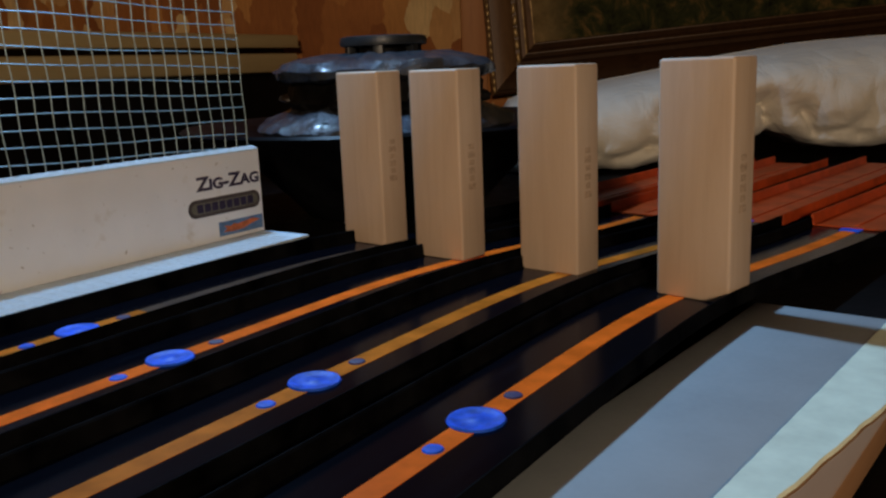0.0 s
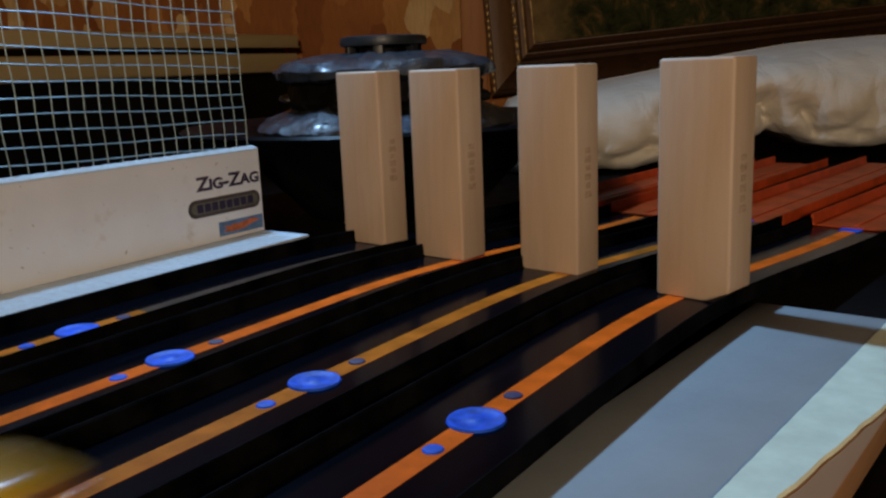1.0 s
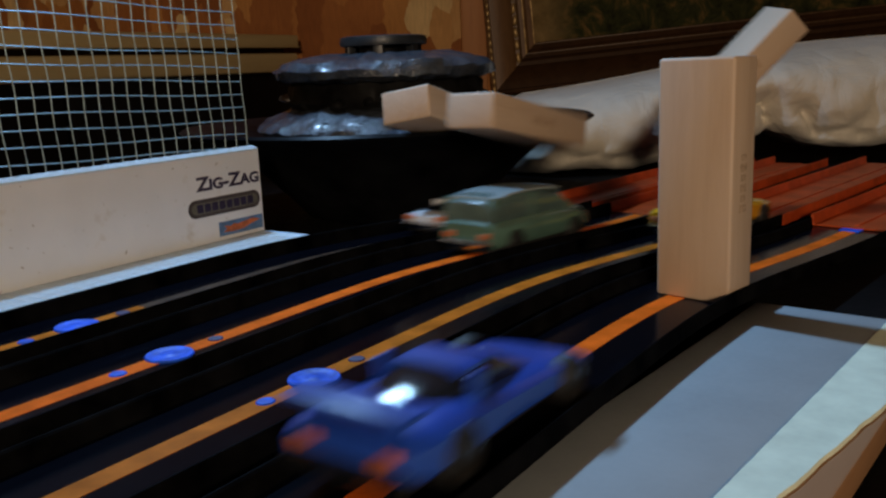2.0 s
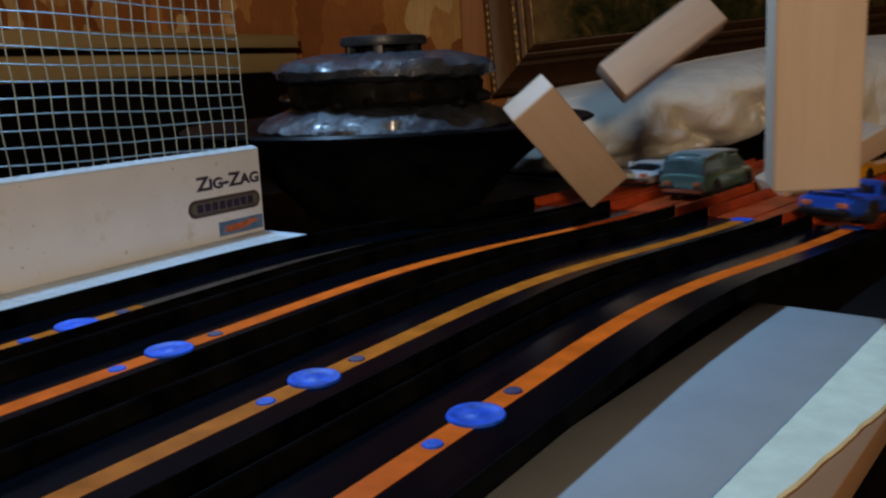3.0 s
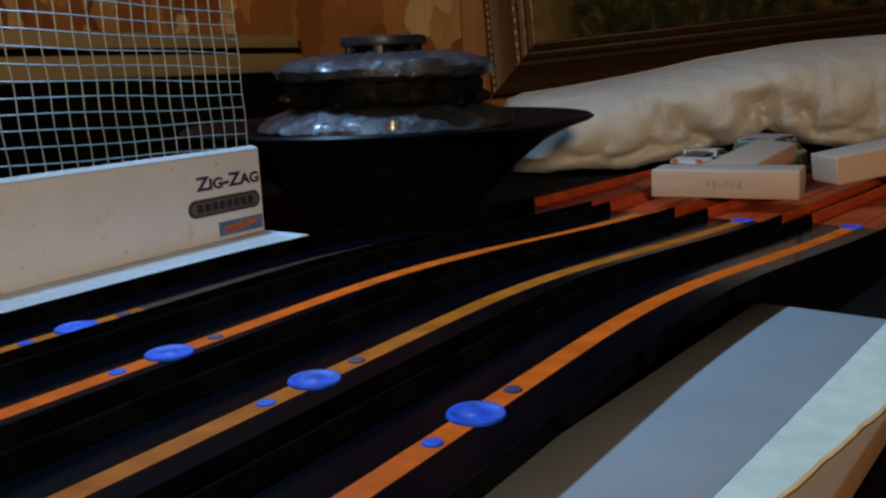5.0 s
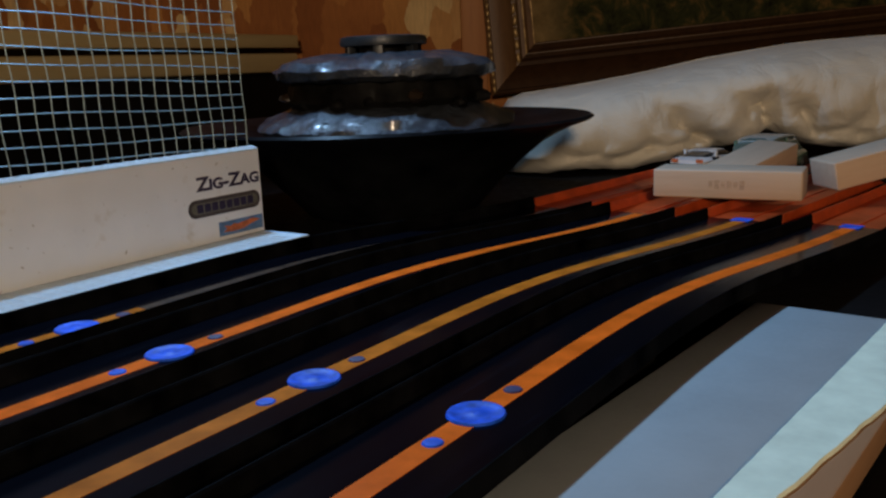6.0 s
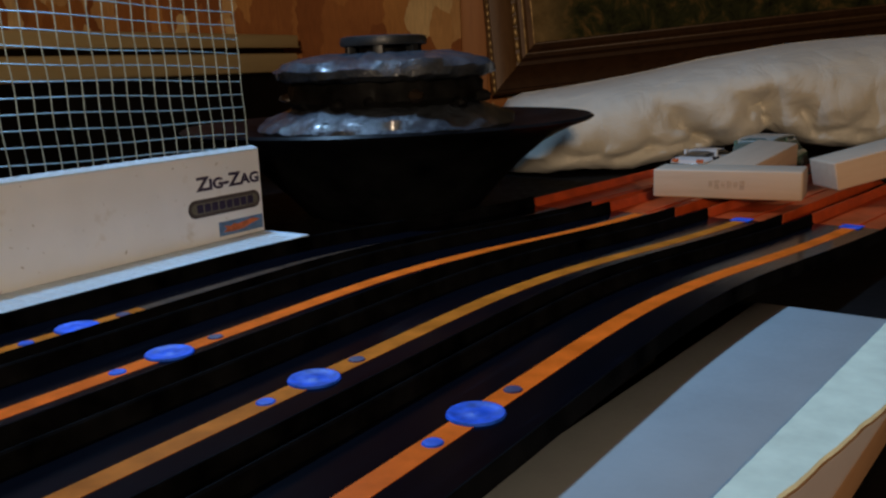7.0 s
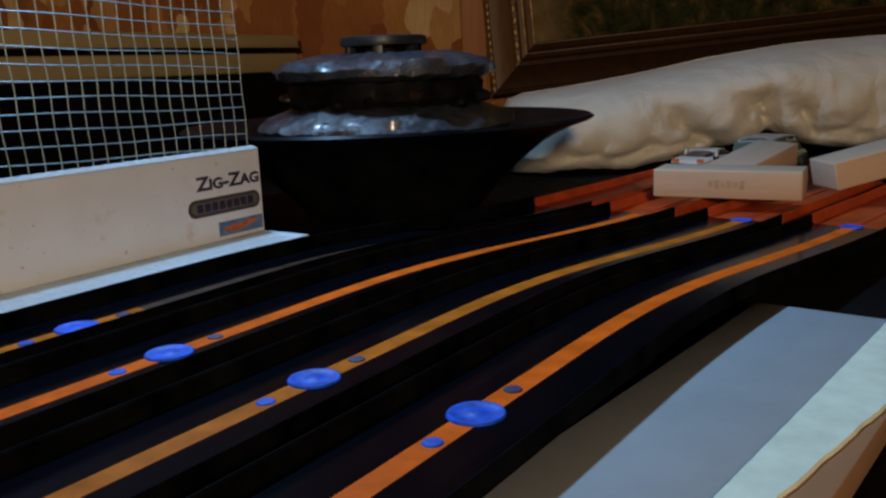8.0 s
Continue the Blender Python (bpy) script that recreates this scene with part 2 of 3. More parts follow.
def table():
    t = thing("table", "large black table top under the toy race tracks", "table", back(0, 350, -14))
    part("tabletop", boxed(-1100, 1100, -760, 640, -30, 0, 4), M["table"], t)
    for x in (-1040, 1040):
        for y in (-700, 580):
            part("leg", boxed(x - 30, x + 30, y - 30, y + 30, -746, -30, 4), M["table"], t)


table()

# ---- tracks ----
LANES = (-68.5, -22.4, 26.8, 72.8)
TRACK_END = 145.0
BEND = (0.12, 0.12, 0.14, 0.16)


def ease(a):
    a = min(1, max(0, a))
    return a * a * (3 - 2 * a)


def lane_x(i, y):
    t = min(max(y + 90, 0), 110)
    return LANES[i] + BEND[i] * (t * t / 220 + max(0, y - 20))


def lane_z(i, y):
    return 1.0 - 7.0 * ease((y + 60) / 205) if y < TRACK_END else -6.0


def lane_point(i, y, side=0.0, up=0.0):
    d = lane_x(i, y + 1) - lane_x(i, y - 1)
    n = math.hypot(d, 2)
    return (lane_x(i, y) + side * 2 / n, y - side * d / n, lane_z(i, y) + up)


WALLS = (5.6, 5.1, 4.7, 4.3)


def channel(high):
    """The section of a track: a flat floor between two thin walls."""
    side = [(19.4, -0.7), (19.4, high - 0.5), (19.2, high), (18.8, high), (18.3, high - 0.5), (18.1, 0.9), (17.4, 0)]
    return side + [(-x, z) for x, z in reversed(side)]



def sweep(i, profile, y0, y1, steps):
    rings = [[lane_point(i, y0 + (y1 - y0) * k / steps, s, u) for s, u in profile] for k in range(steps + 1)]
    return loft(bmesh.new(), rings)


def black_track(i):
    t = thing("race_track", ("black plastic race track with an orange centre stripe and blue pins" if i != 2 else
                             "black plastic race track with a duller yellow-orange stripe and blue pins"), "toy track", group="race tracks")
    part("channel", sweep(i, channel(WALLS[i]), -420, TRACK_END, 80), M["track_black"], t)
    part("running_surface", sweep(i, [(-17.3, 0.0), (17.3, 0.0), (17.3, 0.06), (-17.3, 0.06)], -420, TRACK_END - 0.5, 80), M["track_floor"], t, "smooth blue-black running surface")
    line = [(-3, 0.05), (3, 0.05), (3, 0.17), (-3, 0.17)]
    part("stripe", sweep(i, line, -420, -116 if i == 0 else TRACK_END - 2, 80), M["stripe_dull" if i in (0, 2) else "stripe"], t)
    if i == 0:
        # past its pins this stripe runs on in dark brown
        part("stripe", sweep(i, line, -116, TRACK_END - 2, 60), M["stripe_brown"], t, "dark brown far length of the stripe")
    for dy, r in ((0, 6.6), (-16.4, 2.3), (16.2, 2.3)):
        y = (-140.0, -142.6, -138.8, -138.2)[i] + dy
        if r > 5:
            shape = turned([(r - 0.2, 0), (r, 0.3), (r - 0.3, 0.75), (r - 1.2, 0.75), (r - 1.7, 0.5), (1.6, 0.5), (1.3, 0.7), (0.5, 0.7)], 36)
        else:
            shape = turned([(r - 0.1, 0), (r, 0.2), (r - 0.3, 0.5), (r * 0.5, 0.56), (r * 0.2, 0.58)], 24)
        part("pin", shape, M["pin_dark" if dy > 0 else "pin"], t, at=at_mm(*lane_point(i, y)))
    if i > 1:
        part("end_tab", sweep(i, [(-4.5, 0.1), (4.5, 0.1), (4.5, 0.5), (-4.5, 0.5)], TRACK_END - 5, TRACK_END + 3, 3), M["pin"], t, "blue plastic joining tab")
    return t


TRACKS = [black_track(i) for i in range(4)]


ORANGE_END = (372, 384, 398, 420)


def orange_track(i):
    t = thing("orange_track", "bright orange plastic race track joined to the black one", "toy track", group="orange tracks")
    part("channel", sweep(i, [(s, u * 1.1 - 0.4 if u > 1 else u - 0.4) for s, u in channel(4.4)], TRACK_END + 1, ORANGE_END[i], 40), M["orange"], t)
    part("seam", sweep(i, [(-1, -0.4), (1, -0.4), (1, 0.1), (-1, 0.1)], TRACK_END + 6, ORANGE_END[i], 30), M["orange"], t)


for i in range(4):
    orange_track(i)


def bed():
    t = thing("track_bed", "matt black board that carries the race tracks", "board")
    part("board", boxed(-93, 84, -460, -60, -14, -2, 1), M["table"], t)


bed()


def side_panel():
    t = thing("side_panel", "wooden panel covered in grey-white paper with a white tape edge", "panel", at_mm(95.4, 0.7, -6, -0.65, 0, -3.88))
    part("core", boxed(0, 55.4, -235, 0, -8, -0.6, 0.8), M["panel_wood"], t, "bare brown wooden edge")
    part("paper", boxed(0.5, 41.5, -235, -0.5, -0.6, 0.0, 0.2), M["paper"], t)
    bm = bmesh.new()
    rng = random.Random(4)
    left, right = [], []
    for k in range(77):
        y = -235 + 234.5 * k / 76
        left.append((38.2 + 2.3 * max(0, y + 140) / 138 + 0.05 * math.sin(k * 1.7), y))
        right.append((min(54.3, max(45.1, 54.3 + 0.11 * (y + 70))) + 0.15 * math.sin(k * 0.9) + rng.uniform(-0.12, 0.12), y))
    loft(bm, [[(a[0], a[1], -0.6), (a[0], a[1], 0.35), (c[0], c[1], 0.35), (c[0] + 0.3, c[1], -0.6)] for a, c in zip(left, right)])
    part("tape", bm, M["tape"], t, "strip of bright white tape with a torn edge", smooth=0)


side_panel()


def lettering(text, width, height, depth=0.15):
    """A mesh of raised letters, width by height, in the y-z plane facing +x."""
    data = bpy.data.curves.new("letters", "FONT")
    data.body, data.size, data.extrude, data.offset = text, 1.0, 0.02, 0.032
    data.small_caps_scale = 0.78
    for letter, form in zip(text, data.body_format):
        form.use_small_caps = letter.islower()
    ob = new("letters", data)
    me = bpy.data.meshes.new_from_object(ob.evaluated_get(bpy.context.evaluated_depsgraph_get()))
    bpy.data.objects.remove(ob)
    bm = bmesh.new()
    bm.from_mesh(me)
    xs, ys = [v.co.x for v in bm.verts], [v.co.y for v in bm.verts]
    for v in bm.verts:
        x, y, z = v.co
        v.co = ((z / 0.04 + 0.5) * depth, (x - min(xs)) / (max(xs) - min(xs)) * width, (y - min(ys)) / (max(ys) - min(ys)) * height)
    return bm


def pill(y0, y1, z0, z1, x0, x1, slant=0.0):
    """A rounded bar on a wall that faces +x."""
    bm = bmesh.new()
    r, ring = (z1 - z0) / 2, []
    for k in range(24):
        a = math.pi * 2 * (k + 0.5) / 24 - math.pi / 2
        c = y1 - r if math.cos(a) > 0 else y0 + r
        ring.append((c + r * math.cos(a), (z0 + z1) / 2 + r * math.sin(a)))
    return loft(bm, [[(x, y, z) for y, z in ring] for x in (x0, x1)])


def sign_board():
    t = thing("sign_board", "cream foam board with dark lettering and badges, bent to an L", "board", at_mm(-138, 7, 0))
    part("upright", loft(bmesh.new(), [[(-3.2, y, 0), (0, y, 0), (0, y, 39.2), (-3.2, y, 39.8)] for y in (-360, 0)]), M["white_board"], t, smooth=0)
    rings = []
    for k in range(301):
        y, lump = -360 + 1.2 * k, 0.22 * (0.5 + 0.5 * math.cos(2 * math.pi * k * 1.2 / 4.9))
        rings.append([(0.1, y, 38.9), (0.1, y, 39.6 + lump), (-3.2, y, 41.0 + lump), (-3.2, y, 39.6)])
    part("cut_edge", loft(bmesh.new(), rings), M["foam_edge"], t, "white fluted cut edge", smooth=30)
    part("foot", boxed(0, 29, -360, 0, -1.2, 0, 0.3), M["foam_edge"], t, "white corrugated foot strip")
    # flutes of the cut edges
    for k in range(72):
        y = -4.0 - 4.9 * k
        part("flute", boxed(3, 28.6, y - 1.6, y + 1.6, -0.3, 0.28, 0.25, 1), M["foam_edge"], t, smooth=0)
    part("lettering", lettering("Zig-Zag", 38, 6.4), M["letters"], t, "dark purple painted letters", smooth=0, at=at_mm(0, -39, 23.9))
    badge = part("badge", pill(-44.4, -1.4, 12.2, 20.4, 0, 0.2), M["badge_ring"], t, "dark rounded badge with unreadable lettering", smooth=0)
    part("badge_field", pill(-42.6, -3.2, 13.8, 18.8, 0.2, 0.3), M["badge_fill"], badge, smooth=0)
    for k in range(8):
        y = -39.6 + 4.3 * k
        part("badge_bar", boxed(0.3, 0.4, y, y + 3.4, 14.4, 18.2), M["letters"], badge, smooth=0)
    sticker = part("sticker", boxed(0, 0.15, -28, -0.8, 1.8, 8.4), M["sticker_blue"], t, "small blue sticker with an orange flame shape", smooth=0)
    bm = bmesh.new()
    outline = [(-25.5, 3.6), (-20, 3.0), (-13, 3.6), (-8, 5.0), (-2.4, 6.2), (-7, 7.4), (-11, 7.0), (-16, 6.2), (-19, 6.8), (-21, 5.8), (-25, 6.6), (-23.4, 5.0)]
    loft(bm, [[(x, y, z) for y, z in outline] for x in (0.15, 0.25)])
    part("flame_shape", bm, M["sticker_flame"], sticker, smooth=0)
    return t


SIGN = sign_board()


def wire_mesh():
    """Welded wire cloth standing behind the sign board, a little out of level."""
    columns, low, high = 48, -7, 16

    def node(j, k):
        y = 8.0 - 7.0 * j
        z = 46.2 + 6.25 * k - 0.038 * (y - 8)
        return Vector((-146 + 0.4 * math.sin(j * 0.5 + k * 0.3), y - 0.036 * (z - 46) + 0.3 * math.sin(k * 1.3 + j * 0.2), z + 0.35 * math.sin(j * 0.45 + k)))
    r = 0.28
    t = thing("wire_mesh", "galvanised square wire mesh standing behind the sign board", "wire mesh")
    ring = ((1, 0), (0, 1), (-1, 0), (0, -1))
    for j in range(columns):
        part("upright_wire", loft(bmesh.new(), [[node(j, k) + Vector((0.3 + r * c, r * s, 0)) for c, s in ring] for k in range(low, high)]), M["wire"], t)
    for k in range(low, high):
        part("cross_wire", loft(bmesh.new(), [[node(j, k) + Vector((-0.3 + r * c, 0, r * s)) for c, s in ring] for j in range(columns)]), M["wire"], t)


wire_mesh()


def wooden_block():
    t = thing("wooden_block", "pale beech building block with a faded printed mark", "wooden block", group="wooden blocks")
    part("body", boxed(-12.5, 12.5, -7.5, 7.5, -37.5, 37.5, 1.0, 3), M["block"], t)
    for z, h, y in ((-9.5, 2.4, 2.4), (-6.2, 2.2, 1.6), (-3.2, 2.4, 2.1), (0.2, 2.0, 1.7), (3.0, 2.5, 2.3), (6.4, 2.0, 1.8)):
        part("printed_bar", boxed(12.45, 12.53, -y, y, z, z + h), M["ink"], t, "faded brown print", smooth=0)
    return t


BLOCKS = [wooden_block()]
BLOCKS += [copy_thing(BLOCKS[0], pose(0, 0, 0)) for _ in range(3)]


def bowl():
    t = thing("bowl", "wide black glazed bowl on the table holding a stone fountain", "bowl", back(-30, 540, -14))
    part("shell", turned([(46, 0), (54, 3), (66, 16), (80, 30), (96, 43), (112, 51), (123, 54.6), (125, 56), (123, 57.4), (112, 54), (94, 46), (78, 34), (62, 20), (40, 10)], 72), M["bowl"], t)


bowl()


def fountain():
    t = thing("stone_fountain", "dark wet glazed stone fountain with two tiers", "fountain", back(-31, 540, -6))

    def rough(k, a, r, z):
        n = noise.noise(Vector((math.cos(a) * 2.6, math.sin(a) * 2.6, z * 0.06 + k)))
        m = noise.noise(Vector((math.cos(a) * 9, math.sin(a) * 9, z * 0.2 + 5)))
        return 4.0 * n + 1.6 * m, 1.6 * m + 1.2 * n
    part("lower_tier", turned([(58, 28), (74, 42), (78, 46), (77, 49), (72, 52), (64, 56), (54, 60), (40, 62)], 140, rough), M["stone"], t)
    # core, stem and most pebbles carry the gap shade as colour
    part("core", turned([(54, 54), (59, 62), (58, 70), (54, 78)], 90, rough), M["stone_gap_shade"], t)
    part("upper_tier", turned([(44, 73), (60, 73.5), (66, 76), (67, 80), (62, 84), (52, 86.5), (38, 88.6), (18, 89.4)], 140, rough), M["stone"], t)
    part("knob", turned([(24, 93.4), (26, 93.8), (26.5, 96), (25.8, 98.8), (23, 99.4)], 48), M["knob"], t, "dark grey flat cap")
    part("stem", turned([(15, 86), (15, 94.4)], 32), M["stone_gap_shade"], t)
    for k in range(6):
        a = math.pi * (k / 3 + 0.14)
        part("post", boxed(-2.6, 2.6, -3, 3, 84, 94.4, 0.6), M["knob"], t, at=at_mm(21.5 * math.cos(a), 21.5 * math.sin(a), 0, 0, 0, math.degrees(a)))
    rng = random.Random(3)
    for k in range(15):
        a = 2 * math.pi * k / 15 + rng.uniform(-0.1, 0.1)
        r, s = rng.uniform(55, 60), rng.uniform(3, 5.5)
        bm = bmesh.new()
        bmesh.ops.create_icosphere(bm, subdivisions=3, radius=1)
        for v in bm.verts:
            f = 1 + 0.3 * noise.noise(v.co * 1.6 + Vector((k * 3.1, 0, 0)))
            v.co = Vector((v.co.x * s * 1.3 * f, v.co.y * s * f, v.co.z * s * 0.7 * f))
        part("pebble", bm, M["stone_gap_shade" if k % 4 else "stone_brown"], t, at=at_mm(r * math.cos(a), r * math.sin(a), 59 + rng.uniform(0, 6), 0, 0, math.degrees(a)))


fountain()


def table_of(pairs, u):
    """Straight-line lookup in pairs of numbers."""
    for (a, p), (c, q) in zip(pairs, pairs[1:]):
        if u <= c:
            f = max(0, (u - a) / (c - a))
            return p + (q - p) * f
    return pairs[-1][1]


# creases of the pillow: from and to (sideways, up), depth and width
FOLDS = ((172, 35, 187, 28, 4, 7), (183, 23, 202, 14, 7, 5), (202, 14, 219, 5, 8, 5), (227, 43, 242, 38, 2.5, 6), (238, 32, 252, 35, 5, 5),
         (252, 36, 256, 23, 5, 5), (256, 23, 260, 14, 7, 6), (282, 27, 293, 11, 7, 6), (305, 11, 317, 17, 4, 7), (330, 34, 326, 10, 4, 8),
         (99, 0, 121, 2, 3, 4), (138, -3, 162, 7, 3.5, 4), (162, 7, 198, 9, 4, 5))


def pillow():
    t = thing("pillow", "rumpled cream cotton pillow lying across the tracks", "pillow", back(0, 0, 0))
    tops = [(46, 20), (60, 43), (72, 48), (100, 51), (131, 55), (178, 62), (225, 71), (272, 77), (295, 79.8), (319, 81.6), (365, 83.6), (600, 90)]
    lows = [(46, -13), (150, -14), (186, -6), (208, -1), (230, 3), (246, 8), (262, 12), (276, 8), (298, -2), (340, -3), (600, -2)]
    bm = bmesh.new()
    rings = []
    n = 96
    for k in range(240):
        u = 47 + 553 * k / 239
        top, low = table_of(tops, u), table_of(lows, u)
        e = math.sqrt(max(0.06, 1 - max(0, 1 - (u - 46) / 42) ** 2))
        ring = []
        for j in range(n):
            a = 2 * math.pi * j / n
            c, s = math.cos(a), math.sin(a)
            c, s = math.copysign(abs(c) ** 0.8, c), math.copysign(abs(s) ** 0.85, s)
            if s < 0 and c < 0:
                c, s = -abs(c) ** 0.55, -abs(s) ** 0.7
            v = 735 + 82 * e * c
            z = (top + low) / 2 + (top - low) / 2 * s
            if c < 0 or s > 0:
                p = Vector((u * 0.012, v * 0.012, z * 0.02))
                fold = noise.noise(Vector((u * 0.016 + z * 0.012, z * 0.030 - u * 0.010, 3.0)))
                crease = -abs(noise.noise(Vector((u * 0.026 + z * 0.02, z * 0.045 - u * 0.014, 9.0))))
                fine = noise.noise(Vector((u * 0.09, v * 0.05, z * 0.11)))
                belly = math.exp(-((s + 0.35) / 0.5) ** 2)
                d = fold * 5.0 * (0.4 + belly) + crease * 7.0 * belly + fine * 1.2
                if c < 0:
                    for u0, z0, u1, z1, deep, wide in FOLDS:
                        f = min(1, max(0, ((u - u0) * (u1 - u0) + (z - z0) * (z1 - z0)) / ((u1 - u0) ** 2 + (z1 - z0) ** 2)))
                        gap = math.hypot(u - u0 - f * (u1 - u0), z - z0 - f * (z1 - z0))
                        v += 2.3 * deep * math.exp(-gap * gap / (wide * (gap + 0.4 * wide)))
                v += d * c
                z += d * (0.35 if s > 0 else 0.8) * s
            ring.append((u, v, max(z, -13.6)))
        rings.append(ring)
    part("cushion", loft(bm, rings), M["cloth"], t, smooth=70)
    part("piping", seam(tops), M["cloth"], t)


def seam(tops):
    bm = bmesh.new()
    rings = []
    for k in range(80):
        u = 60 + 530 * k / 79
        z = table_of(tops, u) - 3
        rings.append([(u, 745 + 1.2 * math.cos(a), z + 2.5 + 1.2 * math.sin(a)) for a in (0, 1.57, 3.14, 4.71)])
    return loft(bm, rings)


pillow()


PROFILE = [(0, 0), (0, -11), (2, -13), (5, -12), (6, -8), (12, -9), (20, -13), (27, -18), (29, -21), (33, -21), (35, -18), (37, -9), (41, -10), (44, -8), (46, -4), (51, -6), (53, -4), (53, 0)]


def frame_side(length, turned_side):
    """One mitred side; the rail runs along x, the stile along z."""
    bm = bmesh.new()
    rows = []
    for end in (0, 1):
        row = []
        for w, d in PROFILE:
            along = w if end == 0 else length - w
            row.append((along, d, w) if not turned_side else (w, d, along))
        rows.append(row)
    return loft(bm, rows)


def picture():
    t = thing("picture_frame", "carved dark gilt frame around a dim landscape painting", "picture", back(61.5, 978, 38.0, -3, -3.9, 0))
    wide, high = 620, 440
    part("canvas", boxed(52, wide - 52, -3, 1, 52, high - 52), M["painting"], t, "dim brown and green landscape")
    part("frame_rail", frame_side(wide, False), M["gilt"], t, smooth=30)
    # the left stile takes the lit tone, light put into its colour
    part("frame_stile", frame_side(high, True), M["gilt_stile_lit"], t, smooth=30)
    part("frame_rail", frame_side(wide, False), M["gilt"], t, smooth=30, at=at_mm(wide, 0, high, 0, 180, 0))
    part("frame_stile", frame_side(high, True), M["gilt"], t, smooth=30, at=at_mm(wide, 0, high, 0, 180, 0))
    rng = random.Random(5)

    def bead(size, step):
        bm = bmesh.new()
        bmesh.ops.create_icosphere(bm, subdivisions=2, radius=1)
        bmesh.ops.scale(bm, vec=(size, size * 0.8, step * 0.47), verts=bm.verts)
        return mesh_of("bead", bm, M["gilt_bead"], 60)
    for w, depth, size, step in ((3, -13, 1.9, 8), (31, -21, 2.6, 13)):
        me = bead(size, step)
        p = w + step / 2
        while p < 240:
            ob = new("bead", me)
            ob.parent = t
            ob.matrix_basis = at_mm(w + rng.uniform(-0.3, 0.3), depth, p, 0, rng.uniform(-6, 6), 0)
            p += step * rng.uniform(0.95, 1.1)
    for w in (41.5, 51.5):
        part("gold_line", boxed(w - 0.8, w + 0.8, -11.5 if w < 45 else -7.5, -4, w, high - w, 0.4), M["gilt_bead"], t)
        # rail lines take the gold with shade put into its colour
        part("gold_line", boxed(w, wide - w, -11.5 if w < 45 else -7.5, -4, w - 0.8, w + 0.8, 0.4), M["gilt_shaded"], t)


picture()


def shelf():
    turn = back(-146, 960, 0, 0, 0, 62.3)
    t = thing("ledge", "yellowish wooden ledge with two moulded boards", "ledge", turn)
    part("upper_board", boxed(-900, 0, 0, 40, 99.5, 112.5, 2.5, 3), M["rail"], t)
    part("lower_board", boxed(-900, 0, 2, 40, 74, 93.5, 2.5, 3), M["rail"], t)
    part("bead", boxed(-900, -1, -2.0, 3, 99.0, 100.8, 0.8, 2), M["rail"], t)
    # closes the slot; its dark colour stands for the shade in there
    part("back_strip", boxed(-900, -2, 20, 40, 93.5, 99.5), M["gilt"], t, "strip between the boards, coloured dark for the slot's shade")
    # added black box with front panels, standing for the darkness below the ledge
    c = thing("cabinet", "black box added to fill the dark space below the wooden ledge", "cabinet", turn)
    part("cabinet_body", boxed(-900, -4, 10, 60, -14, 73.8, 2), M["table"], c)
    for k in range(3):
        part("cabinet_door", boxed(-297 - 298 * k, -7 - 298 * k, 6, 10, -10, 70, 1.5), M["table"], c)


shelf()
# ---- toy cars ----


def section(w, z0, z1, y, power=0.45, n=16, tuck=0.0):
    """A rounded ring across a car at y; tuck draws its upper half in."""
    ring = []
    for k in range(n):
        a = 2 * math.pi * (k + 0.5) / n
        c, s = math.cos(a), math.sin(a)
        x = w * math.copysign(abs(c) ** power, c)
        z = (z0 + z1) / 2 + (z1 - z0) / 2 * math.copysign(abs(s) ** power, s)
        if s > 0:
            x *= 1 - tuck * s
        ring.append((x, y, z))
    return ring


def wheel(car, x, y, r, width):
    turn = pose(0, 0, 0, 0, 90, 0)
    w = part("wheel", turned([(r * 0.6, -width / 2), (r * 0.92, -width / 2), (r, -width / 2 + 0.5), (r, width / 2 - 0.5), (r * 0.92, width / 2), (r * 0.6, width / 2)], 28),
             M["tyre"], car, at=at_mm(x, y, r) @ turn)
    side = 1 if x > 0 else -1
    part("rim", turned([(r * 0.62, side * width * 0.2), (r * 0.6, side * width * 0.52), (r * 0.45, side * width * 0.42), (r * 0.18, side * width * 0.5)], 20), M["chrome"], w, "chrome wheel rim")


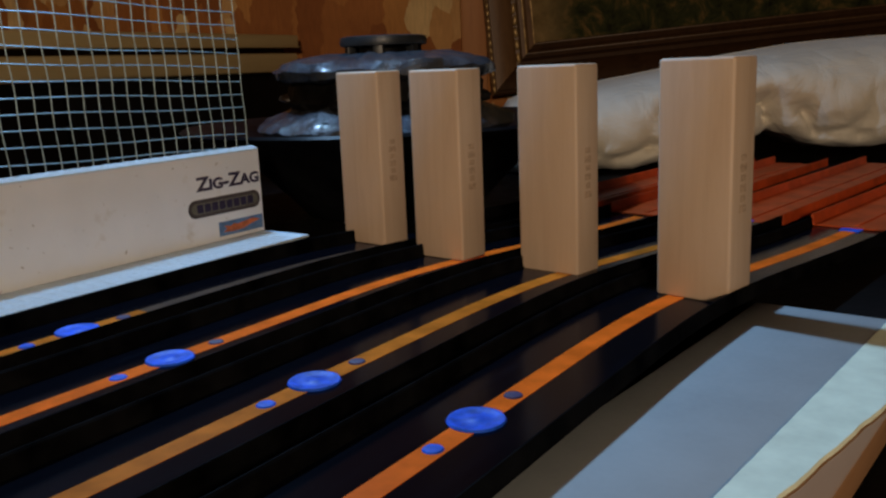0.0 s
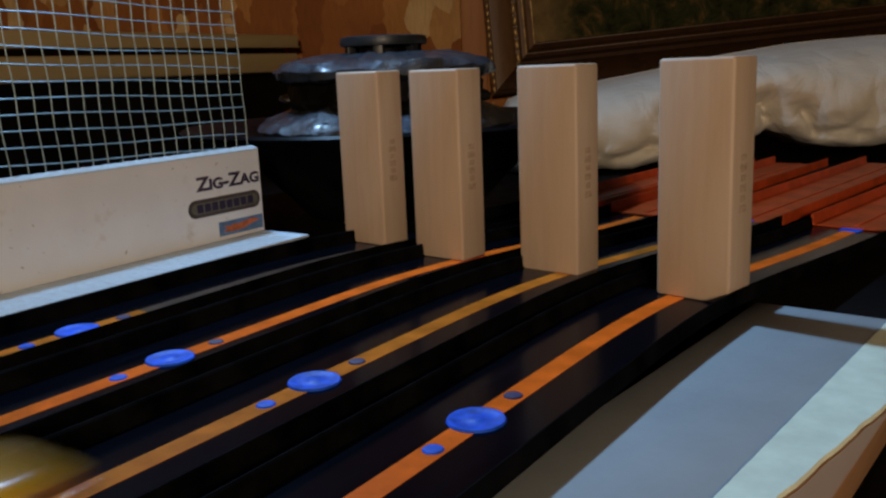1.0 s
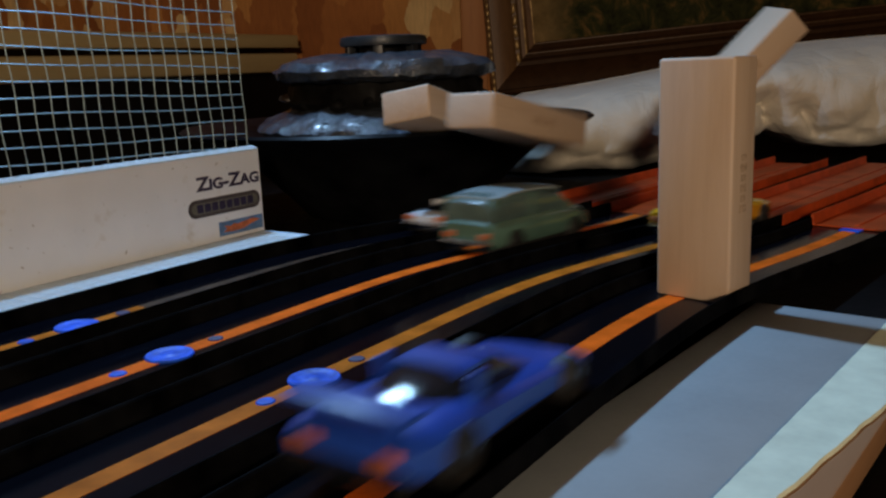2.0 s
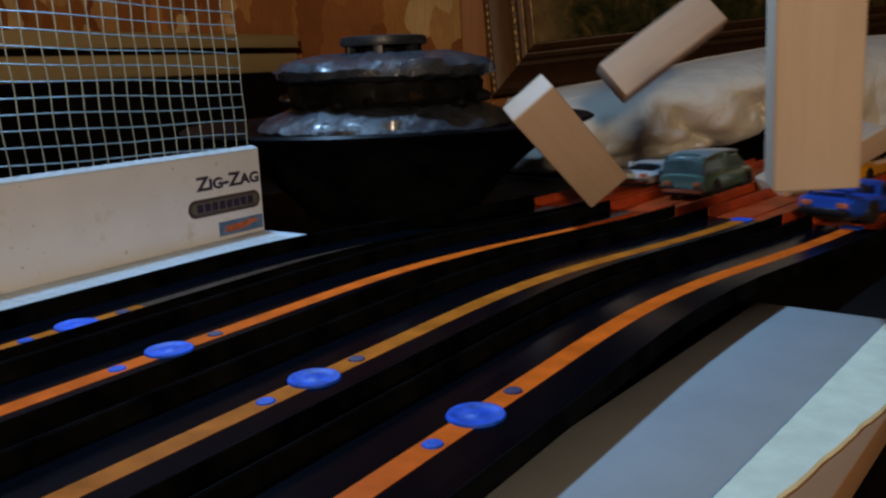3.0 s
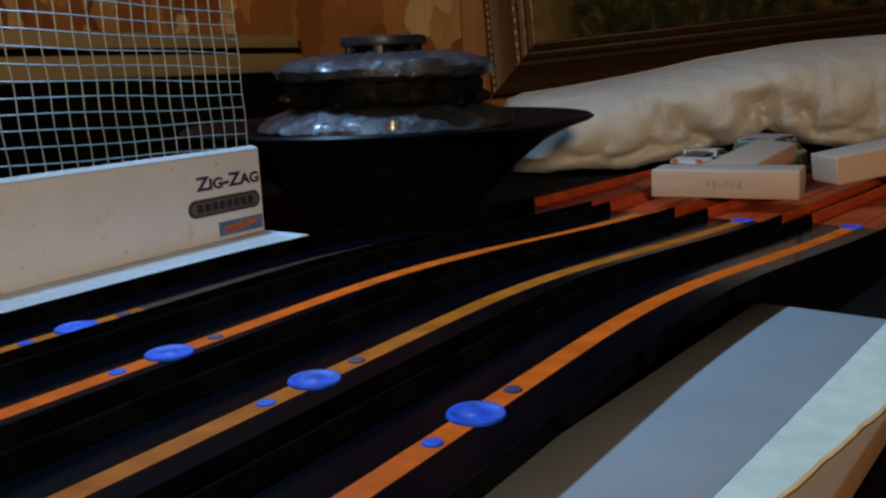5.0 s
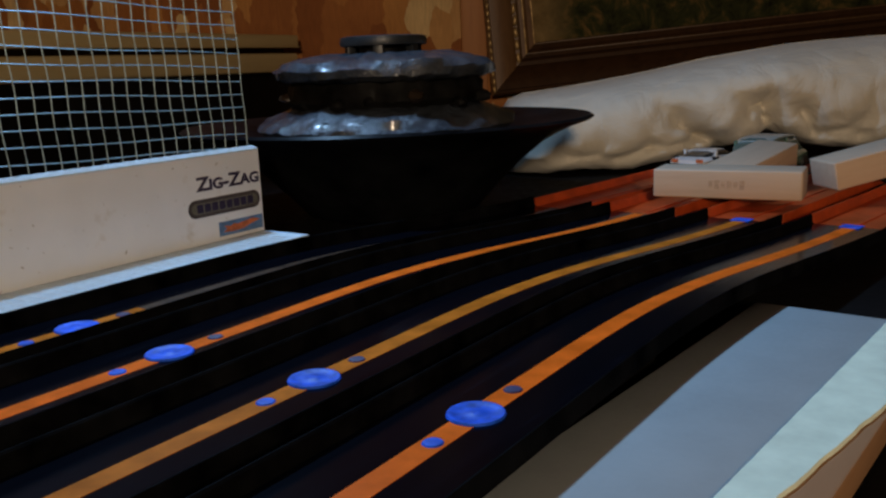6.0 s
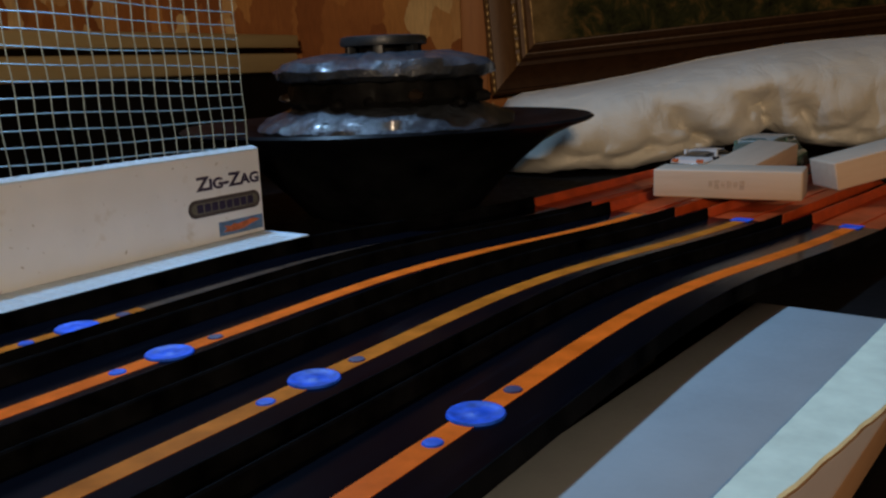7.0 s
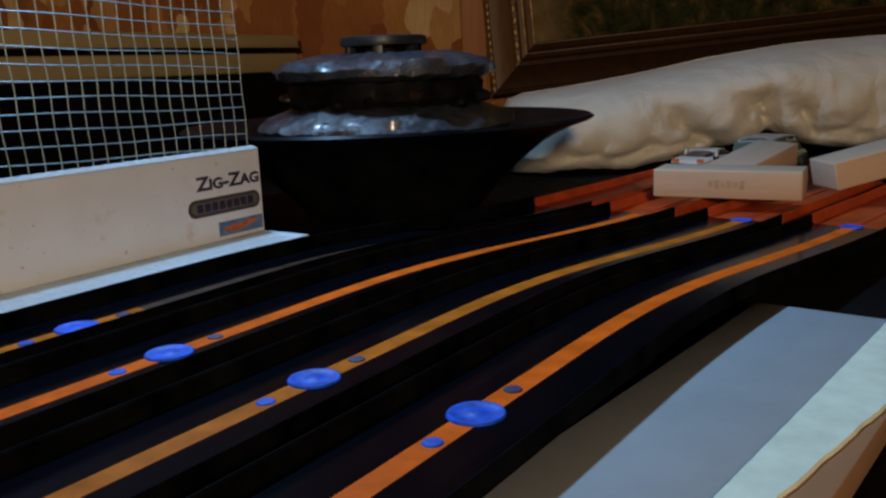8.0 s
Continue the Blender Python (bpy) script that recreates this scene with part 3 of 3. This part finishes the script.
STYLES = {
    # y, half width, underside, top of the body
    "coupe": ([(-37, 12.0, 6, 12.5), (-34, 14.2, 4, 14), (-24, 15, 3, 14.6), (-8, 15, 3, 14), (10, 15, 3, 13.6), (26, 14.6, 3, 12.6), (34, 13.6, 4, 11.2), (37, 11.5, 6, 9.6)],
              [(-27, 12.2, 14.0, 14.6), (-16, 11.6, 13.6, 20.2), (-6, 11.4, 13.4, 21.2), (4, 11.4, 13.2, 20.6), (15, 12.4, 13, 13.8)], (-15, 4)),
    "van": ([(-36, 13, 5, 14), (-34, 14.4, 3.5, 16), (-10, 14.8, 3, 16.2), (14, 14.8, 3, 16), (29, 14.4, 3, 14.6), (34, 13.4, 4, 12), (36, 11.5, 6, 9)],
            [(-35, 12.6, 15, 22.5), (-31, 13.0, 15.5, 25.4), (-6, 13.2, 15.6, 26), (12, 13.0, 15.4, 25.2), (25, 12.8, 14.4, 15.4)], (-33, 13)),
    "wedge": ([(-37, 12, 5, 10), (-34, 14.2, 3.4, 11.2), (-20, 14.6, 3, 11.6), (-2, 14.4, 3, 11), (16, 14.4, 3, 9.6), (30, 13.8, 3, 7.6), (36, 11.5, 3.6, 6)],
              [(-28, 10.8, 11, 11.6), (-16, 10.4, 11, 14.4), (-6, 10.2, 10.6, 15.0), (4, 10.2, 10.2, 14.0), (17, 10.6, 9.4, 10.0)], (-16, 4)),
    "racer": ([(-37, 13, 6, 12), (-33, 15.2, 3.4, 13.2), (-20, 15.4, 3, 13.4), (-4, 14.2, 3, 11.4), (14, 14.4, 3, 10.2), (28, 14.8, 3, 8.6), (36, 12, 3.6, 6.4)],
              [(-22, 8.8, 12, 13.4), (-12, 9.2, 11.6, 16.6), (-3, 9.2, 11, 17.0), (6, 9.0, 10.6, 14.6), (14, 8.6, 9.8, 10.6)], (-12, -2)),
}


def toy_car(style, paint, label, trim="chrome", top="", glass="car_glass"):
    t = thing("toy_car", label, "toy car", group="toy cars")
    hull, cabin, roof = STYLES[style]
    part("body", loft(bmesh.new(), [section(w, z0, z1, y, tuck=0.08) for y, w, z0, z1 in hull]), M[paint], t, smooth=35)
    part("window", loft(bmesh.new(), [section(w, z0 - 3, z1, y, 0.5, tuck=0.16) for y, w, z0, z1 in cabin]), M[glass], t, "dark tinted windows" if glass == "car_glass" else "pale silvery windows", smooth=35)
    y0, y1 = roof
    rows = []
    for k in range(5):
        y = y0 + (y1 - y0) * k / 4
        a, b = next((p, q) for p, q in zip(cabin, cabin[1:]) if p[0] <= y <= q[0])
        f = (y - a[0]) / (b[0] - a[0])
        w, z = a[1] + f * (b[1] - a[1]), a[3] + f * (b[3] - a[3])
        rows.append(section(w * 0.9, z - 1.6, z + 0.5, y, 0.6))
    part("roof", loft(bmesh.new(), rows), M[top or paint], t)
    for s in (-1, 1):
        post = bmesh.new()
        box(post, s * 11.2 - 0.9, s * 11.2 + 0.9, y0 - 1, y0 + 2.2, 10.5, max(13.5, rows[0][4][2]), 0.3)
        part("pillar", post, M[paint], t)
        if style == "van":
            part("side_post", boxed(s * 12.6 - 0.8, s * 12.6 + 0.8, -9, -6.5, 15, 24.5, 0.3), M[paint], t)
        part("taillight", boxed(s * 9 - 2.4, s * 9 + 2.4, hull[0][0] - 0.8, hull[0][0] + 1, 8.2, 10.6, 0.4), M["sticker_flame"], t, "small red tail light")
        part("headlight", boxed(s * 8.6 - 2, s * 8.6 + 2, hull[-1][0] - 1.5, hull[-1][0] + 0.5, hull[-1][3] - 2.6, hull[-1][3] - 0.6, 0.4), M["headlight"], t, "pale headlight")
    part("rear_bumper", boxed(-12.5, 12.5, hull[0][0] - 1.6, hull[0][0] + 1.5, 4.4, 7.6, 0.8), M[trim], t)
    part("front_bumper", boxed(-11.5, 11.5, hull[-1][0] - 1.5, hull[-1][0] + 1.2, 3.8, 5.8, 0.8), M[trim], t)
    part("chassis", boxed(-12, 12, hull[0][0] + 3, hull[-1][0] - 3, 2.2, 5, 0.6), M["tyre"], t, "black plastic chassis")
    if style == "racer":
        for s in (-1, 1):
            part("wing_post", boxed(s * 9 - 0.6, s * 9 + 0.6, -35, -31, 12, 16.4, 0.2), M[paint], t)
        part("rear_wing", boxed(-14, 14, -37, -30, 16, 17.4, 0.5), M[paint], t)
    for x in (-13.2, 13.2):
        for y, r in ((-22, 5.6), (22.5, 5.2)):
            wheel(t, x, y, r, 4.6)
    return t


YELLOW = toy_car("coupe", "yellow_paint", "glossy yellow toy muscle car with dark windows")
GREEN = toy_car("van", "green_paint", "metallic grey-green toy van with a silvery roof and pale windows", top="silver_paint", glass="pale_glass")
WHITE = toy_car("wedge", "white_paint", "low white toy sports car with dark windows")
BLUE = toy_car("racer", "blue_paint", "bright blue toy racing car with a rear wing", "black_paint")
BLACK = toy_car("coupe", "black_paint", "black toy car thrown off its track")
# ---- what moves ----


def lane_pose(i, y, lift=0.2):
    x, yy, z = lane_point(i, y)
    return at_mm(x, yy, z + lift, math.degrees(math.atan2(lane_z(i, y + 20) - lane_z(i, y - 20), 40)), 0,
                 -math.degrees(math.atan2(lane_x(i, y + 20) - lane_x(i, y - 20), 40)))


def tumbled(centre, axis, face):
    """The pose of a block whose long axis and wide face point these ways."""
    z = Vector(axis).normalized()
    y = Vector(face)
    y = (y - y.dot(z) * z).normalized()
    x = y.cross(z)
    m = Matrix((x, y, z)).transposed().to_4x4()
    m.translation = Vector(centre) * MM
    return m


def motions():
    def stands(x, y, z, rz):
        return at_mm(x, y, z + 37.5, 0, 0, rz)
    a0, b0, c0, d0 = stands(-74.6, 14.4, -1.6, -6), stands(-27.5, 3.8, -1.8, -6), stands(24.7, -1.8, -1.6, -6), stands(82.9, -15.9, -1.0, -10)
    block_a, block_b, block_c, block_d = BLOCKS
    walk(block_a, [(0.0, a0), (1.53, a0), (1.6, tumbled((-66, 8, 37), (0.1, -0.5, 0.85), (0, 0.8, 0.5))),
                   (1.7, tumbled((-80, 36, 42), (0.2, -0.88, 0.42), (0, 0.4, 0.9))),
                   (2.2, tumbled((-66, 74, 50), (0.0, -0.97, 0.2), (-0.4, 0.2, 0.85))),
                   (2.8, tumbled((-36.3, 97.8, 41), (-0.22, -0.70, 0.67), (-0.60, 0.42, 0.25))),
                   (2.9, tumbled((-28.3, 105.4, 36), (-0.20, -0.71, 0.67), (-0.58, 0.44, 0.28))),
                   (3.0, tumbled((-25.8, 109.6, 33.6), (-0.20, -0.72, 0.65), (-0.56, 0.44, 0.31))),
                   (3.2, tumbled((-14, 116.8, 27.8), (0.11, -0.84, 0.53), (-0.4, 0.5, 0.75))),
                   (3.4, tumbled((-6, 138, 23), (0.35, -0.85, 0.38), (-0.3, 0.3, 0.9))),
                   (3.5, tumbled((0, 146, 21), (0.3, -0.9, 0.3), (-0.3, 0.25, 0.9))),
                   (3.6, tumbled((6, 154, 18), (-0.3, -0.93, 0.15), (-0.15, 0.1, 0.98))),
                   (3.8, tumbled((7.4, 173.4, 13.7), (-0.95, -0.3, 0.03), (0, 0, 1))),
                   (4.0, tumbled((11.7, 174.4, 12.7), (-1, -0.1, -0.01), (0, 0, 1))),
                   (4.2, tumbled((18.9, 176.4, 10.7), (-1, -0.06, 0.01), (0, 0, 1))),
                   (4.5, tumbled((28.3, 178.7, 8.7), (-1, -0.08, -0.02), (0, 0, 1))),
                   (5.6, tumbled((35.3, 178.5, 8.0), (-0.99, -0.11, 0), (0, 0, 1))),
                   (8.0, tumbled((35.3, 178.5, 8.0), (-0.99, -0.11, 0), (0, 0, 1)))])
    walk(block_b, [(0.0, b0), (1.63, b0), (1.7, tumbled((-28, 6, 36.5), (-0.03, -0.14, 0.99), (0, 1, 0.1))),
                   (2.0, tumbled((-26, 62, 48), (-0.1, -0.95, 0.2), (0, 0.3, 0.95))),
                   (2.4, tumbled((-30, 150, 76), (-0.25, -0.94, -0.25), (0.2, -0.1, 0.95))),
                   (2.8, tumbled((-32, 212, 85.4), (-0.45, -0.77, -0.45), (0.45, -0.7, 0.6))),
                   (3.0, tumbled((-18.6, 221, 80.3), (-0.58, -0.60, -0.55), (0.5, -0.75, 0.4))),
                   (3.2, tumbled((-8.3, 213, 68.2), (-0.57, -0.65, -0.5), (0.3, -0.8, 0.6))),
                   (3.4, tumbled((2.5, 213, 49.4), (-0.57, -0.62, -0.54), (0.5, -0.8, 0.3))),
                   (3.6, tumbled((23.5, 212, 36), (-0.47, -0.84, -0.25), (0.4, -0.3, 0.85))),
                   (3.8, tumbled((31, 232, 28), (-0.35, -0.74, -0.57), (0.4, -0.5, 0.75))),
                   (4.0, tumbled((32, 232, 26), (-0.35, -0.77, -0.53), (0.4, -0.5, 0.75))),
                   (4.2, tumbled((33, 231, 19), (-0.32, -0.88, -0.34), (0.3, -0.3, 0.87))),
                   (4.5, tumbled((31, 236, 11), (-0.16, -0.97, -0.12), (0.1, -0.2, 0.95))),
                   (5.6, tumbled((32, 236, 9.5), (-0.14, -0.98, -0.10), (0.05, -0.1, 1))),
                   (8.0, tumbled((32, 236, 9.5), (-0.14, -0.98, -0.10), (0.05, -0.1, 1)))])
    walk(block_c, [(0.0, c0), (1.22, c0), (1.3, tumbled((21, 18, 32), (-0.08, -0.42, 0.9), (0, 0.9, 0.3))),
                   (1.4, tumbled((30, 27, 37), (-0.16, -0.96, -0.22), (-0.1, -0.2, 1))),
                   (1.5, tumbled((32, 30, 43), (-0.21, -0.915, -0.34), (-0.12, -0.35, 0.93))),
                   (1.6, tumbled((37.7, 47.2, 59.3), (-0.536, -0.63, -0.563), (-0.4, -0.5, 0.77))),
                   (1.7, tumbled((36, 72, 65.5), (-0.54, -0.51, -0.67), (-0.5, -0.6, 0.6))),
                   (2.2, tumbled((42, 225, 62), (-0.6, -0.4, -0.7), (-0.4, -0.5, 0.75))),
                   (2.8, tumbled((62, 262, 12), (-0.6, -0.6, -0.5), (-0.2, -0.4, 0.9))),
                   (3.2, tumbled((72, 255, 9), (-0.6, -0.75, -0.25), (0, -0.2, 0.95))),
                   (3.4, tumbled((84, 240, 14), (-0.6, -0.8, -0.05), (0, 0, 1))),
                   (3.6, tumbled((94, 238, 22), (-0.66, -0.75, 0.05), (0, 0, 1))),
                   (3.8, tumbled((102, 236, 28), (-0.75, -0.66, 0.02), (0, 0, 1))),
                   (4.2, tumbled((105, 233, 24), (-0.75, -0.66, -0.02), (0, 0, 1))),
                   (5.6, tumbled((104, 232, 17), (-0.74, -0.64, -0.2), (0, 0, 1))),
                   (8.0, tumbled((104, 232, 17), (-0.74, -0.64, -0.2), (0, 0, 1)))])
    walk(block_d, [(0.0, d0), (2.28, d0), (2.5, tumbled((96, -10, 48), (0.1, -0.3, 0.95), (-0.1, 1, 0.2))),
                   (2.8, tumbled((108, -18, 66), (0.26, -0.2, 0.93), (-0.3, 0.9, 0.2))),
                   (3.0, tumbled((111, -4, 71), (0.0, -0.1, 0.99), (-0.4, 0.9, 0))),
                   (3.2, tumbled((122.3, -8, 68), (0.04, -0.3, 0.95), (-0.4, 0.9, 0.1))),
                   (3.4, tumbled((131, 18, 49), (-0.1, -0.72, 0.68), (-0.3, 0.6, 0.7))),
                   (3.6, tumbled((136, 60, 35), (-0.45, -0.85, 0.25), (-0.1, 0.3, 0.95))),
                   (3.8, tumbled((142, 82, 28), (-0.75, -0.65, 0.05), (0, 0.3, 0.95))),
                   (4.0, tumbled((148, 82, 13), (-0.82, -0.56, 0.05), (0, 0.4, 0.9))),
                   (4.2, tumbled((152, 88, 14), (-0.82, -0.56, 0), (0, 0.2, 1))),
                   (4.7, tumbled((166, 100, 8), (-0.82, -0.56, 0), (0, 0, 1))),
                   (5.4, tumbled((196, 120, -6), (-0.82, -0.56, 0), (0, 0, 1))),
                   (8.0, tumbled((196, 120, -6), (-0.82, -0.56, 0), (0, 0, 1)))])
    def drive(car, i, rows, tail=()):
        walk(car, [(t, lane_pose(i, y)) for t, y in rows] + list(tail))
    drive(YELLOW, 2, [(0.0, -400), (0.7, -400), (0.9, -310), (1.0, -252), (1.1, -172), (1.2, -100), (1.3, -31), (1.4, -10), (1.5, 8), (1.6, 40), (1.7, 58), (2.3, 170), (2.8, 268)],
          [(3.0, at_mm(78, 304, -6, 0, 0, -10)), (3.4, at_mm(76, 314, -6, 0, 0, -10)), (4.0, at_mm(84, 312, -6, 0, 0, -10)), (4.5, at_mm(112, 318, -6, 0, 0, -14)), (8.0, at_mm(114, 320, -6, 0, 0, -14))])
    drive(GREEN, 1, [(0.0, -400), (0.9, -400), (1.1, -310), (1.2, -232), (1.3, -163), (1.4, -136), (1.5, -110), (1.6, -70), (1.7, -44), (2.3, 120), (2.8, 205), (3.0, 228), (3.2, 274), (3.4, 306), (3.6, 318), (4.2, 326), (8.0, 326)])
    drive(WHITE, 0, [(0.0, -400), (0.9, -400), (1.1, -260), (1.2, -180), (1.3, -112), (1.4, -76), (1.5, -50), (1.6, -28), (1.7, -8), (2.3, 150), (2.8, 232), (3.0, 258), (3.4, 330), (3.6, 336), (8.0, 338)])
    drive(BLUE, 3, [(0.0, -400), (1.2, -400), (1.5, -268), (1.6, -232), (1.7, -211), (2.2, -80), (2.5, 40)],
          [(2.8, at_mm(93, 134, -3, 0, 0, -16)), (3.0, at_mm(104, 172, -4, 0, 0, -22)), (3.2, at_mm(120, 190, -5, 0, 0, -26)), (3.4, at_mm(136, 202, -6, 0, 0, -28)),
           (3.8, at_mm(168, 222, -10, 0, 0, -30)), (4.6, at_mm(230, 262, -14, 0, 0, -34)), (8.0, at_mm(230, 262, -14, 0, 0, -34))])
    walk(BLACK, [(0.0, at_mm(118, -430, 4)), (0.9, at_mm(118, -430, 4)), (1.1, at_mm(128, -262, -2, 0, 4, -12)), (1.2, at_mm(143, -158, -4, 0, 12, -24)), (1.3, at_mm(180, -122, 0, 10, 30, -34)),
                 (1.4, at_mm(205, -110, -18, 0, 60, -40)), (1.5, at_mm(235, -90, -10, -10, 40, -50)), (1.8, at_mm(330, -40, -14, 0, 0, -60)), (8.0, at_mm(330, -40, -14, 0, 0, -60))])
    # the tracks sag under the blocks and spring up once these are gone
    sag = ([(0.0, -0.9), (1.6, -0.9), (2.2, 1.0), (2.9, 0.9), (3.5, 0.3), (4.3, 0), (8.0, 0)],
           [(0.0, -1.5), (1.72, -1.5), (2.2, 0.4), (2.9, 0.9), (3.5, 0.6), (4.3, 0), (8.0, 0)],
           [(0.0, -0.6), (1.25, -0.6), (1.7, 0.1), (2.9, 0.1), (3.5, 0.5), (4.3, -0.4), (6.0, 0), (8.0, 0)],
           [(0.0, -1.4), (2.5, -1.5), (2.9, -0.8), (3.5, 1.9), (4.3, 0), (8.0, 0)])
    for ob, rows in zip(TRACKS, sag):
        walk(ob, [(t, at_mm(0, 0, z)) for t, z in rows])


motions()
